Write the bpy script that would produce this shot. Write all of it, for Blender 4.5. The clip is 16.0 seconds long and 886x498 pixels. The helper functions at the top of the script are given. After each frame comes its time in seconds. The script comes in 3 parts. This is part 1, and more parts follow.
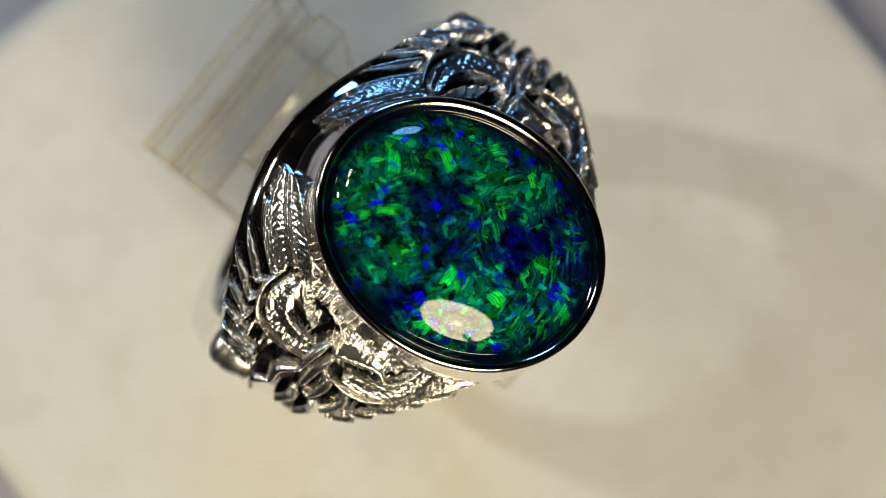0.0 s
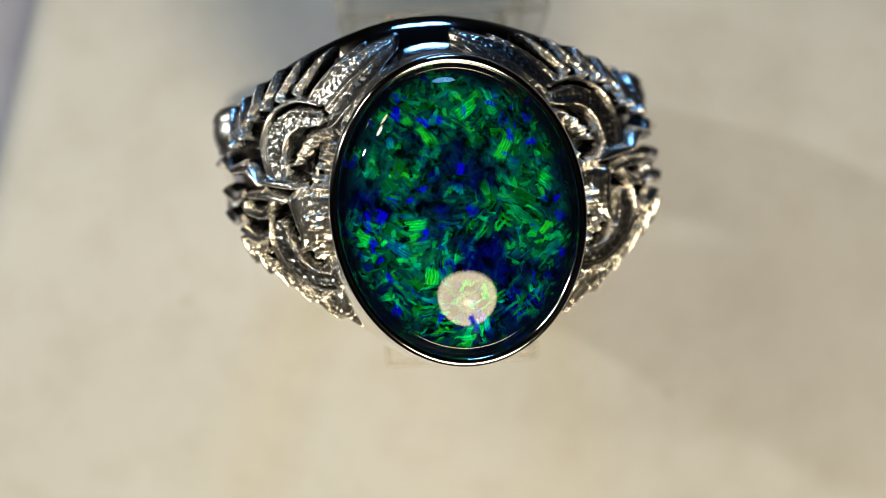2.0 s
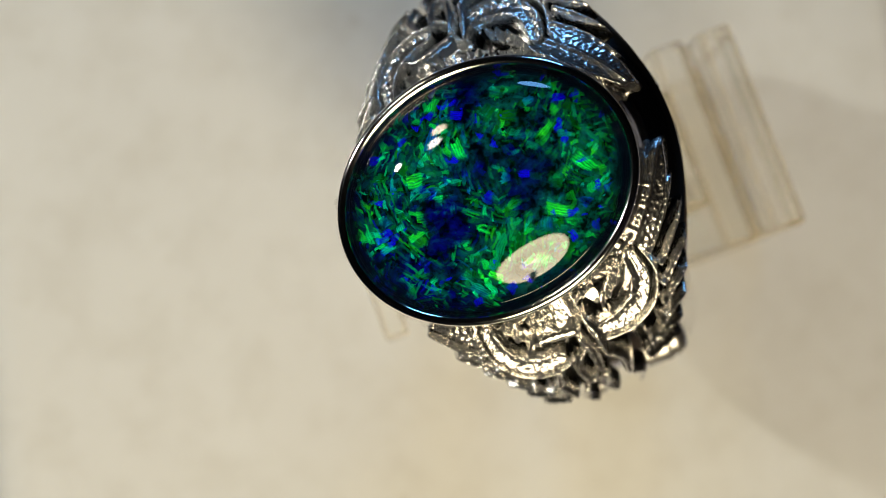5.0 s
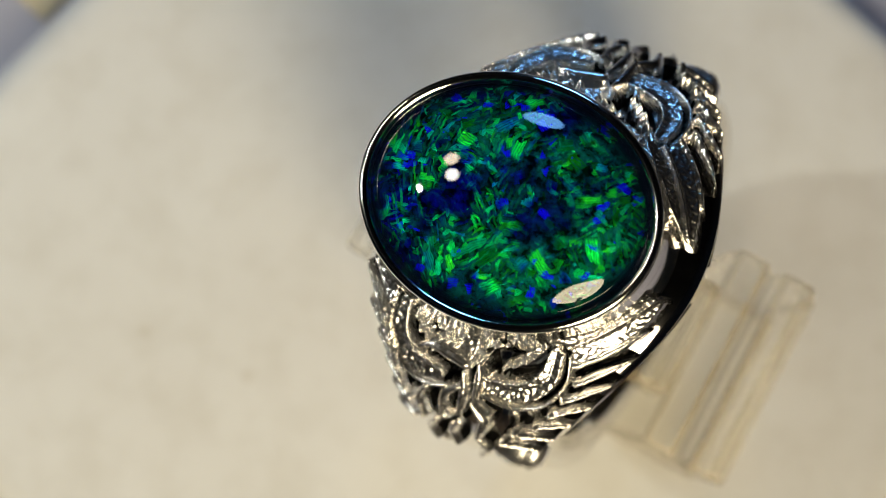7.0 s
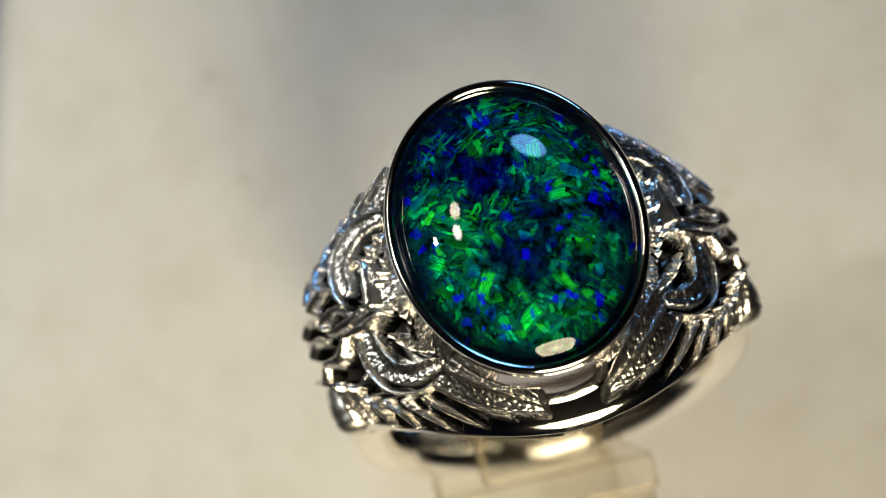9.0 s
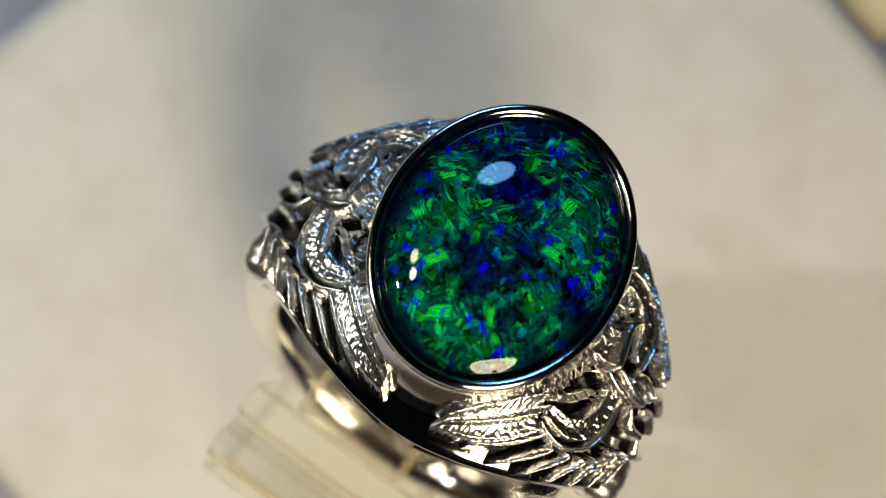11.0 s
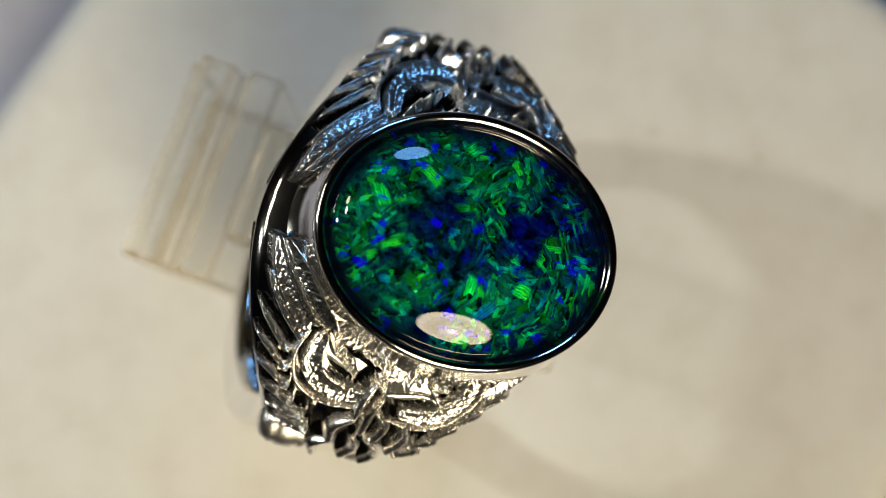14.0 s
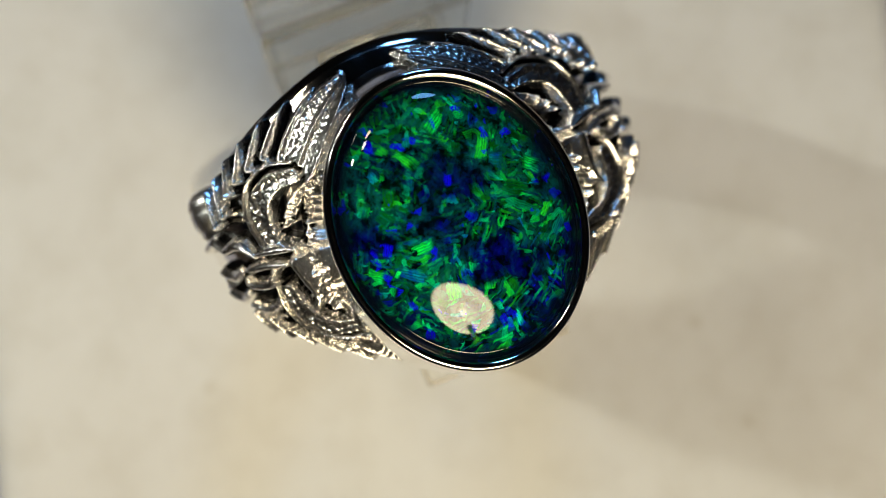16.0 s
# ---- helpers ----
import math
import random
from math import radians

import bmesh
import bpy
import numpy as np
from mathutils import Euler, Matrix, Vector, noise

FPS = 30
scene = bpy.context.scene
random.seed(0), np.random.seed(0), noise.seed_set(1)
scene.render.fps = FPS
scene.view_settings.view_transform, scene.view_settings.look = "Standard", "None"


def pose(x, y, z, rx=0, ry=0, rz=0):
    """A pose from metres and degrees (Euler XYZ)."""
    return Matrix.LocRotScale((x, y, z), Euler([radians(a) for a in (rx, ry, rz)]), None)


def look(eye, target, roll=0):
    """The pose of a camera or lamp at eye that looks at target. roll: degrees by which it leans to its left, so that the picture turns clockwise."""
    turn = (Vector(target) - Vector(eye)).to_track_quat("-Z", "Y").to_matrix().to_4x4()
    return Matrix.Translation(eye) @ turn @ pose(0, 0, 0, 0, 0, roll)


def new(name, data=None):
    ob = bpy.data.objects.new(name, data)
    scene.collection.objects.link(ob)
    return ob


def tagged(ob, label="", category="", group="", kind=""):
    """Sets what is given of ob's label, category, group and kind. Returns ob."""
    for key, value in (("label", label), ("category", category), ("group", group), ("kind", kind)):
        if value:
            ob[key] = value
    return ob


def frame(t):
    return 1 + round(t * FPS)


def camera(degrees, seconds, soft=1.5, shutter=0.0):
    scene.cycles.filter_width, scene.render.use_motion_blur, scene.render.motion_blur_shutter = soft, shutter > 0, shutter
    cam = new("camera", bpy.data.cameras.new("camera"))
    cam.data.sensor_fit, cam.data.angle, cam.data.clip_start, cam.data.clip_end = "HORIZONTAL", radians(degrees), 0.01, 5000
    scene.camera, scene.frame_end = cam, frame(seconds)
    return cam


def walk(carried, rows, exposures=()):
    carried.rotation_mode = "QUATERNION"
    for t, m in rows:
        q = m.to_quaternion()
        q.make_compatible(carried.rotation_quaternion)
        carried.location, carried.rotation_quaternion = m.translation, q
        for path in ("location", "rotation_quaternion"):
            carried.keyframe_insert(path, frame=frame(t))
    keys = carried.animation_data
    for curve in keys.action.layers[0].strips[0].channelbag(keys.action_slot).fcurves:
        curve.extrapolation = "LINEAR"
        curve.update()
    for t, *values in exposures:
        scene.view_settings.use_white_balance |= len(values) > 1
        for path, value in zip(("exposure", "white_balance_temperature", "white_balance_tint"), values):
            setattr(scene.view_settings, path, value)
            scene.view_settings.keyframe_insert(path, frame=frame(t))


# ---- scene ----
# One unit of the plan is 4.6 mm; the white plate's top is z = 0 and the turntable turns about the z axis.
U = 0.0046
TABLE = 6.6              # height of the stone's rim over the plate, in units
TURN = -24.40            # degrees a second, seen from above

# ---- camera ----
RIGHT = Vector((0.97376531, 0.22633449, 0.02353345))
UP = Vector((-0.22755466, 0.96854387, 0.10070574))
BACK = RIGHT.cross(UP).normalized()
EYE = Vector((-0.40814, -1.78602, 12.90885 + TABLE)) * U
cam = camera(42.0, 16.0, soft=0.6)
CAM_POSE = Matrix.Translation(EYE) @ Matrix((RIGHT, UP, BACK)).transposed().to_4x4()
walk(cam, [(0.0, CAM_POSE), (16.0, CAM_POSE)], exposures=[(0.0, 0.0), (16.0, 0.0)])
cam.data.dof.use_dof = True
cam.data.dof.focus_distance = 13.15 * U
cam.data.dof.aperture_fstop = 22.0


def toward(azimuth, elevation, dist):
    """A place seen from the ring: azimuth in degrees from the picture's right, counter-clockwise."""
    a, e = radians(azimuth), radians(elevation)
    side, up = Vector((RIGHT.x, RIGHT.y, 0)).normalized(), Vector((-RIGHT.y, RIGHT.x, 0)).normalized()
    return Vector((0, 0, 5.5 * U)) + dist * (math.cos(e) * (math.cos(a) * side + math.sin(a) * up) + Vector((0, 0, math.sin(e))))


AIM = Vector((0, 0, 5.5 * U))

# ---- world and lights ----
world = bpy.data.worlds.new("room_dusk")
scene.world = world
world.use_nodes = True
world.node_tree.nodes["Background"].inputs[0].default_value = (0.62, 0.70, 0.85, 1)
world.node_tree.nodes["Background"].inputs[1].default_value = 0.004


def area_lamp(name, azimuth, elevation, dist, size, power, colour, shape="DISK", size_y=None):
    data = bpy.data.lights.new(name, "AREA")
    data.shape, data.size, data.energy, data.color = shape, size, power, colour
    if size_y:
        data.size_y = size_y
    ob = new(name, data)
    ob.matrix_world = look(toward(azimuth, elevation, dist), AIM)
    return ob


area_lamp("desk_spot_lamp", 166, 35.5, 0.20, 0.0095, 0.119, (0.95, 0.98, 0.89))
area_lamp("twin_spot_lamp_white", 152, 48.5, 0.24, 0.022, 0.030, (1.0, 0.95, 0.86))
area_lamp("twin_spot_lamp_warm", 143, 44.5, 0.24, 0.024, 0.028, (1.0, 0.83, 0.62))
area_lamp("window_light", 87, 34, 0.60, 0.15, 0.62, (0.17, 0.47, 1.0), "ELLIPSE", 0.12)


# ---- materials ----
def material(name):
    mat = bpy.data.materials.new(name)
    mat.use_nodes = True
    nt = mat.node_tree
    return mat, nt, nt.nodes["Principled BSDF"]


def node(nt, kind, **values):
    n = nt.nodes.new(kind)
    for key, value in values.items():
        if key in n.inputs:
            n.inputs[key].default_value = value
    return n


def units(nt):
    """Object coordinates in plan units."""
    tc = nt.nodes.new("ShaderNodeTexCoord")
    m = nt.nodes.new("ShaderNodeVectorMath")
    m.operation = "SCALE"
    m.inputs["Scale"].default_value = 1 / U
    nt.links.new(tc.outputs["Object"], m.inputs[0])
    return m.outputs[0]


def noise_tex(nt, co, scale, detail=3.0, rough=0.55):
    n = node(nt, "ShaderNodeTexNoise", Scale=scale, Detail=detail, Roughness=rough)
    nt.links.new(co, n.inputs["Vector"])
    return n


def ramp(nt, fac, stops, mode="LINEAR"):
    r = nt.nodes.new("ShaderNodeValToRGB")
    r.color_ramp.interpolation = mode
    e = r.color_ramp.elements
    e[0].position, e[0].color = stops[0][0], (*stops[0][1], 1)
    e[1].position, e[1].color = stops[-1][0], (*stops[-1][1], 1)
    for p, c in stops[1:-1]:
        e.new(p).color = (*c, 1)
    nt.links.new(fac, r.inputs[0])
    return r.outputs["Color"]


def math_node(nt, op, a, b=None):
    m = nt.nodes.new("ShaderNodeMath")
    m.operation = op
    for i, v in enumerate((a, b)):
        if v is None:
            continue
        if isinstance(v, (int, float)):
            m.inputs[i].default_value = v
        else:
            nt.links.new(v, m.inputs[i])
    return m.outputs[0]


def mix_col(nt, kind, fac, a, b):
    m = nt.nodes.new("ShaderNodeMix")
    m.data_type, m.blend_type = "RGBA", kind
    for sock, v in ((m.inputs[0], fac), (m.inputs[6], a), (m.inputs[7], b)):
        if isinstance(v, (int, float)):
            sock.default_value = v
        elif isinstance(v, tuple):
            sock.default_value = (*v, 1)
        else:
            nt.links.new(v, sock)
    return m.outputs[2]


def bump(nt, height, strength, distance, bsdf, normal="Normal"):
    b = nt.nodes.new("ShaderNodeBump")
    b.inputs["Strength"].default_value, b.inputs["Distance"].default_value = strength, distance
    nt.links.new(height, b.inputs["Height"])
    nt.links.new(b.outputs[0], bsdf.inputs[normal])


def make_metal(name, grain, rough_lo, rough_hi, tint=(0.95, 0.93, 0.90)):
    mat, nt, p = material(name)
    co = units(nt)
    p.inputs["Metallic"].default_value = 1.0
    big, fine = noise_tex(nt, co, 1.6), noise_tex(nt, co, 26.0, 4.0)
    dark = tuple(c * 0.90 for c in tint)
    nt.links.new(ramp(nt, big.outputs["Fac"], [(0.35, dark), (0.65, tint)]), p.inputs["Base Color"])
    r = nt.nodes.new("ShaderNodeMapRange")
    r.inputs["To Min"].default_value, r.inputs["To Max"].default_value = rough_lo, rough_hi
    nt.links.new(fine.outputs["Fac"], r.inputs["Value"])
    nt.links.new(r.outputs[0], p.inputs["Roughness"])
    bump(nt, fine.outputs["Fac"], grain, 0.03 * U, p)
    return mat


METAL_POLISHED = make_metal("polished_rhodium_silver", 0.04, 0.05, 0.12)


def pebble(mat):
    """A fine cast pebble over the relief."""
    nt = mat.node_tree
    p = nt.nodes["Principled BSDF"]
    old = p.inputs["Normal"].links[0].from_node
    v = node(nt, "ShaderNodeTexVoronoi", Scale=24.0)
    v.feature = "SMOOTH_F1"
    nt.links.new(units(nt), v.inputs["Vector"])
    b = nt.nodes.new("ShaderNodeBump")
    b.invert = True
    b.inputs["Strength"].default_value, b.inputs["Distance"].default_value = 0.26, 0.022 * U
    nt.links.new(v.outputs["Distance"], b.inputs["Height"])
    nt.links.new(old.outputs[0], b.inputs["Normal"])
    nt.links.new(b.outputs[0], p.inputs["Normal"])
    return mat


METAL_CAST = pebble(make_metal("cast_silver_relief", 0.05, 0.16, 0.29))
METAL_GROUND = make_metal("dark_silver_ground", 0.10, 0.22, 0.40, (0.025, 0.024, 0.023))
METAL_KNOB = make_metal("smooth_cast_silver", 0.15, 0.24, 0.40)


def vec_math(nt, op, a, b=None, c=None):
    m = nt.nodes.new("ShaderNodeVectorMath")
    m.operation = op
    for k, v in enumerate((a, b, c)):
        if v is None:
            continue
        if isinstance(v, tuple):
            m.inputs[k].default_value = v
        else:
            nt.links.new(v, m.inputs[k])
    return m.outputs[0]


def blades(nt, co, patch, stretch, lo, hi, metric="CHEBYCHEV"):
    """Splinters of colour: patches of one direction each, cut into thin blades. Gives the blades' random colour, how strongly each shows, and the fibres."""
    cell = node(nt, "ShaderNodeTexVoronoi", Scale=patch)
    nt.links.new(co, cell.inputs["Vector"])
    split = nt.nodes.new("ShaderNodeSeparateColor")
    nt.links.new(cell.outputs["Color"], split.inputs[0])
    rot = nt.nodes.new("ShaderNodeVectorRotate")
    rot.rotation_type = "Z_AXIS"
    nt.links.new(co, rot.inputs["Vector"])
    nt.links.new(math_node(nt, "MULTIPLY", split.outputs[0], 6.28), rot.inputs["Angle"])
    long = vec_math(nt, "MULTIPLY", rot.outputs[0], stretch)
    blade = nt.nodes.new("ShaderNodeTexVoronoi")
    blade.distance = metric
    blade.inputs["Scale"].default_value = 1.0
    nt.links.new(long, blade.inputs["Vector"])
    bs = nt.nodes.new("ShaderNodeSeparateColor")
    nt.links.new(blade.outputs["Color"], bs.inputs[0])
    body = ramp(nt, blade.outputs["Distance"], [(0.40, (1, 1, 1)), (0.52, (0.15, 0.15, 0.15))])
    show = mix_col(nt, "MULTIPLY", 1.0, ramp(nt, bs.outputs[1], [(lo, (0, 0, 0)), (hi, (1, 1, 1))]), body)
    wave = nt.nodes.new("ShaderNodeTexWave")
    wave.bands_direction = "Y"
    for key, value in (("Scale", 1.5), ("Distortion", 5.0), ("Detail", 3.0), ("Detail Scale", 2.0)):
        wave.inputs[key].default_value = value
    nt.links.new(long, wave.inputs["Vector"])
    lines = ramp(nt, wave.outputs["Fac"], [(0.2, (0.16, 0.16, 0.16)), (0.5, (1, 1, 1))])
    fire = ramp(nt, bs.outputs[2], [(0.0, (0.06, 0.06, 0.06)), (0.40, (0.18, 0.18, 0.18)), (0.64, (0.75, 0.75, 0.75)), (0.8, (1, 1, 1))])
    return blade.outputs["Color"], bs.outputs[0], mix_col(nt, "MULTIPLY", 0.8, show, lines), fire


def make_opal():
    mat, nt, p = material("opal_play_of_colour")
    co = units(nt)
    warp = noise_tex(nt, co, 3.0, 3.0)
    co2 = vec_math(nt, "MULTIPLY_ADD", warp.outputs["Color"], (0.10, 0.10, 0.10), co)
    crumb = noise_tex(nt, co, 8.0, 4.0, 0.6)
    co2 = vec_math(nt, "MULTIPLY_ADD", crumb.outputs["Color"], (0.05, 0.05, 0.05), co2)
    axes = nt.nodes.new("ShaderNodeSeparateXYZ")
    nt.links.new(co, axes.inputs[0])
    # one end of the stone leans to teal, the other to blue
    lean = math_node(nt, "MULTIPLY", axes.outputs[0], -0.115)
    zone = math_node(nt, "ADD", noise_tex(nt, co, 1.1, 2.0).outputs["Fac"], lean)
    zone2 = math_node(nt, "ADD", noise_tex(nt, co2, 1.9, 3.0).outputs["Fac"], math_node(nt, "MULTIPLY", lean, 0.6))
    mottle = noise_tex(nt, co2, 7.0, 6.0, 0.7)
    deep = ramp(nt, zone, [(0.36, (0.0008, 0.002, 0.11)), (0.46, (0.001, 0.012, 0.055)), (0.60, (0.002, 0.068, 0.066))])
    deep = mix_col(nt, "MULTIPLY", 1.0, deep, ramp(nt, mottle.outputs["Fac"], [(0.42, (0.04, 0.04, 0.04)), (0.66, (1.8, 1.8, 1.8))]))
    colour = deep
    cluster = noise_tex(nt, co2, 1.8, 3.0)
    thick = ramp(nt, cluster.outputs["Fac"], [(0.44, (0.04, 0.04, 0.04)), (0.54, (1, 1, 1))])
    slants, flakes = [], (0.0, 0.0, 0.0)
    # a veil of hair-thin streaks, then chips from small to large
    for patch, stretch, lo, hi, gain in ((2.0, (4.5, 34.0, 4.0), 0.25, 1.0, 0.6), (4.4, (8.0, 22.0, 6.0), 0.64, 0.76, 1.0), (3.0, (5.4, 11.5, 4.0), 0.74, 0.77, 1.0), (2.0, (3.4, 7.2, 3.0), 0.80, 0.82, 1.0)):
        rnd, hue, show, fire = blades(nt, co2, patch, stretch, lo, hi)
        pick = math_node(nt, "ADD", math_node(nt, "MULTIPLY", hue, 0.55), math_node(nt, "MULTIPLY", math_node(nt, "SUBTRACT", zone2, 0.32), 1.25))
        tint = ramp(nt, pick, [(0.0, (0.008, 0.002, 1.0)), (0.24, (0.002, 0.004, 1.0)), (0.31, (0.002, 0.14, 0.60)), (0.40, (0.002, 0.66, 0.46)),
                               (0.54, (0.002, 0.88, 0.24)), (0.70, (0.004, 0.98, 0.08)), (0.86, (0.03, 0.98, 0.02)), (1.0, (0.003, 0.80, 0.40))])
        tint = mix_col(nt, "MULTIPLY", 1.0, tint, (gain, gain, gain))
        tint = mix_col(nt, "MULTIPLY", 0.92, tint, fire)
        show = mix_col(nt, "MULTIPLY", 1.0, show, thick)
        colour = mix_col(nt, "MIX", show, colour, tint)
        slants.append(rnd)
        if gain > 0.5:
            flakes = mix_col(nt, "MIX", show, flakes, (1.0, 1.0, 1.0))
    # scattered violet-blue chips
    _, _, show, _ = blades(nt, co2, 3.6, (7.0, 9.5, 4.0), 0.94, 0.95)
    colour = mix_col(nt, "MIX", show, colour, (0.004, 0.002, 1.0))
    # the cap's refraction darkens the girdle; here that is painted into the colour
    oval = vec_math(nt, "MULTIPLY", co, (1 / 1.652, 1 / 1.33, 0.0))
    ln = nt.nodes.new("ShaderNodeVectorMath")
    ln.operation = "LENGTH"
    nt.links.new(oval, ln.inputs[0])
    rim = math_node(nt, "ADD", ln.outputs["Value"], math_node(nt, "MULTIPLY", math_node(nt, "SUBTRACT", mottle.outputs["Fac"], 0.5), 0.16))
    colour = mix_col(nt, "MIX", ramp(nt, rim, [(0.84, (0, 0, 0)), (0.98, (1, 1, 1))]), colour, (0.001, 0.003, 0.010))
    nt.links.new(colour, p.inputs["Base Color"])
    nt.links.new(math_node(nt, "MULTIPLY", flakes, 0.15), p.inputs["Metallic"])
    p.inputs["Roughness"].default_value = 0.30
    p.inputs["Specular IOR Level"].default_value = 0.0
    # every blade lies at its own slant under the polished cap
    geo = nt.nodes.new("ShaderNodeNewGeometry")
    off = vec_math(nt, "SUBTRACT", vec_math(nt, "ADD", slants[1], slants[2]), (1.0, 1.0, 1.0))
    n = vec_math(nt, "NORMALIZE", vec_math(nt, "MULTIPLY_ADD", off, (0.55, 0.55, 0.55), geo.outputs["Normal"]))
    nt.links.new(n, p.inputs["Normal"])
    p.inputs["Coat Weight"].default_value = 1.0
    p.inputs["Coat Roughness"].default_value = 0.015
    p.inputs["Coat IOR"].default_value = 1.52
    nt.links.new(geo.outputs["Normal"], p.inputs["Coat Normal"])
    return mat


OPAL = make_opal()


def make_plate():
    mat, nt, p = material("white_glazed_plate")
    co = units(nt)
    big, mid = noise_tex(nt, co, 0.16, 4.0), noise_tex(nt, co, 0.9, 5.0, 0.65)
    base = ramp(nt, big.outputs["Fac"], [(0.3, (0.74, 0.72, 0.68)), (0.7, (0.80, 0.79, 0.76))])
    base = mix_col(nt, "MULTIPLY", 0.5, base, ramp(nt, mid.outputs["Fac"], [(0.34, (0.86, 0.84, 0.80)), (0.55, (1, 1, 1))]))
    spots = node(nt, "ShaderNodeTexVoronoi", Scale=0.55)
    nt.links.new(co, spots.inputs["Vector"])
    speck = ramp(nt, spots.outputs["Distance"], [(0.030, (0.90, 0.88, 0.84)), (0.09, (1, 1, 1))])
    nt.links.new(mix_col(nt, "MULTIPLY", 1.0, base, speck), p.inputs["Base Color"])
    p.inputs["Roughness"].default_value = 0.5
    p.inputs["Specular IOR Level"].default_value = 0.25
    bump(nt, mid.outputs["Fac"], 0.1, 0.02 * U, p)
    return mat


def make_plain(name, a, b, scale, rough, spec=0.4):
    mat, nt, p = material(name)
    co = units(nt)
    n = noise_tex(nt, co, scale, 5.0, 0.6)
    nt.links.new(ramp(nt, n.outputs["Fac"], [(0.3, a), (0.7, b)]), p.inputs["Base Color"])
    p.inputs["Roughness"].default_value = rough
    p.inputs["Specular IOR Level"].default_value = spec
    bump(nt, n.outputs["Fac"], 0.15, 0.03 * U, p)
    return mat


PLATE = make_plate()
TURNTABLE = make_plain("grey_blue_turntable_plastic", (0.34, 0.34, 0.42), (0.40, 0.40, 0.47), 0.7, 0.35)
PAPER = make_plain("cream_paper_tape", (0.66, 0.58, 0.40), (0.74, 0.66, 0.48), 1.2, 0.7)
BENCH = make_plain("dark_bench_wood", (0.05, 0.04, 0.035), (0.09, 0.07, 0.055), 0.25, 0.5)
WALL = make_plain("dim_wall_paint", (0.22, 0.22, 0.23), (0.27, 0.27, 0.28), 0.02, 0.7)
LAMP_SHELL = make_plain("dark_lamp_shell", (0.03, 0.03, 0.03), (0.05, 0.05, 0.05), 1.0, 0.4)


def make_acrylic():
    mat, nt, p = material("clear_acrylic")
    p.inputs["Base Color"].default_value = (0.985, 0.97, 0.93, 1)
    p.inputs["Transmission Weight"].default_value = 1.0
    p.inputs["IOR"].default_value = 1.49
    n = noise_tex(nt, units(nt), 3.0, 3.0)
    nt.links.new(ramp(nt, n.outputs["Fac"], [(0.4, (0.03, 0.03, 0.03)), (0.75, (0.12, 0.12, 0.12))]), p.inputs["Roughness"])
    clear = nt.nodes.new("ShaderNodeBsdfTransparent")
    clear.inputs[0].default_value = (0.995, 0.99, 0.97, 1)
    mix = nt.nodes.new("ShaderNodeMixShader")
    mix.inputs[0].default_value = 0.13
    out = nt.nodes["Material Output"]
    nt.links.new(clear.outputs[0], mix.inputs[1])
    nt.links.new(p.outputs[0], mix.inputs[2])
    nt.links.new(mix.outputs[0], out.inputs["Surface"])
    return mat


ACRYLIC = make_acrylic()


def make_acrylic_edge():
    """The stand's sawn, softly frosted arrises, which gather light."""
    mat, nt, p = material("frosted_acrylic_edge")
    n = noise_tex(nt, units(nt), 4.0, 3.0)
    nt.links.new(ramp(nt, n.outputs["Fac"], [(0.35, (0.50, 0.37, 0.18)), (0.65, (0.66, 0.55, 0.35))]), p.inputs["Base Color"])
    p.inputs["Roughness"].default_value = 0.3
    clear = nt.nodes.new("ShaderNodeBsdfTransparent")
    mix = nt.nodes.new("ShaderNodeMixShader")
    mix.inputs[0].default_value = 0.34
    nt.links.new(clear.outputs[0], mix.inputs[1])
    nt.links.new(p.outputs[0], mix.inputs[2])
    nt.links.new(mix.outputs[0], nt.nodes["Material Output"].inputs["Surface"])
    return mat


ACRYLIC_EDGE = make_acrylic_edge()


def make_glow():
    """The lamp's frosted face: brighter round its middle, with the rings of its lens."""
    mat, nt, p = material("frosted_lamp_face")
    tc = nt.nodes.new("ShaderNodeTexCoord")
    ln = nt.nodes.new("ShaderNodeVectorMath")
    ln.operation = "LENGTH"
    nt.links.new(tc.outputs["Object"], ln.inputs[0])
    rad = math_node(nt, "MULTIPLY", ln.outputs["Value"], 1 / LAMP_R)
    level = ramp(nt, rad, [(0.0, (1.9, 1.9, 1.9)), (0.10, (1.6, 1.6, 1.6)), (0.2, (0.85, 0.85, 0.85)), (0.30, (1.15, 1.15, 1.15)),
                           (0.45, (0.8, 0.8, 0.8)), (0.72, (0.9, 0.9, 0.9)), (0.9, (1.05, 1.05, 1.05)), (1.0, (0.7, 0.7, 0.7))])
    em = nt.nodes.new("ShaderNodeEmission")
    nt.links.new(mix_col(nt, "MULTIPLY", 1.0, level, (0.98, 0.83, 0.55)), em.inputs[0])
    em.inputs[1].default_value = 15.6
    nt.links.new(em.outputs[0], nt.nodes["Material Output"].inputs["Surface"])
    return mat


LAMP_R = 0.055
GLOW = make_glow()


# ---- mesh helpers ----
def part(name, bm, mat, parent=None, label="", smooth=True):
    """One mesh object out of a bmesh, under its thing."""
    bmesh.ops.recalc_face_normals(bm, faces=bm.faces)
    me = bpy.data.meshes.new(name)
    bm.to_mesh(me)
    bm.free()
    me.materials.append(mat)
    if smooth:
        me.shade_smooth()
    ob = new(name, me)
    if parent:
        ob.parent = parent
    if label:
        tagged(ob, label)
    return ob


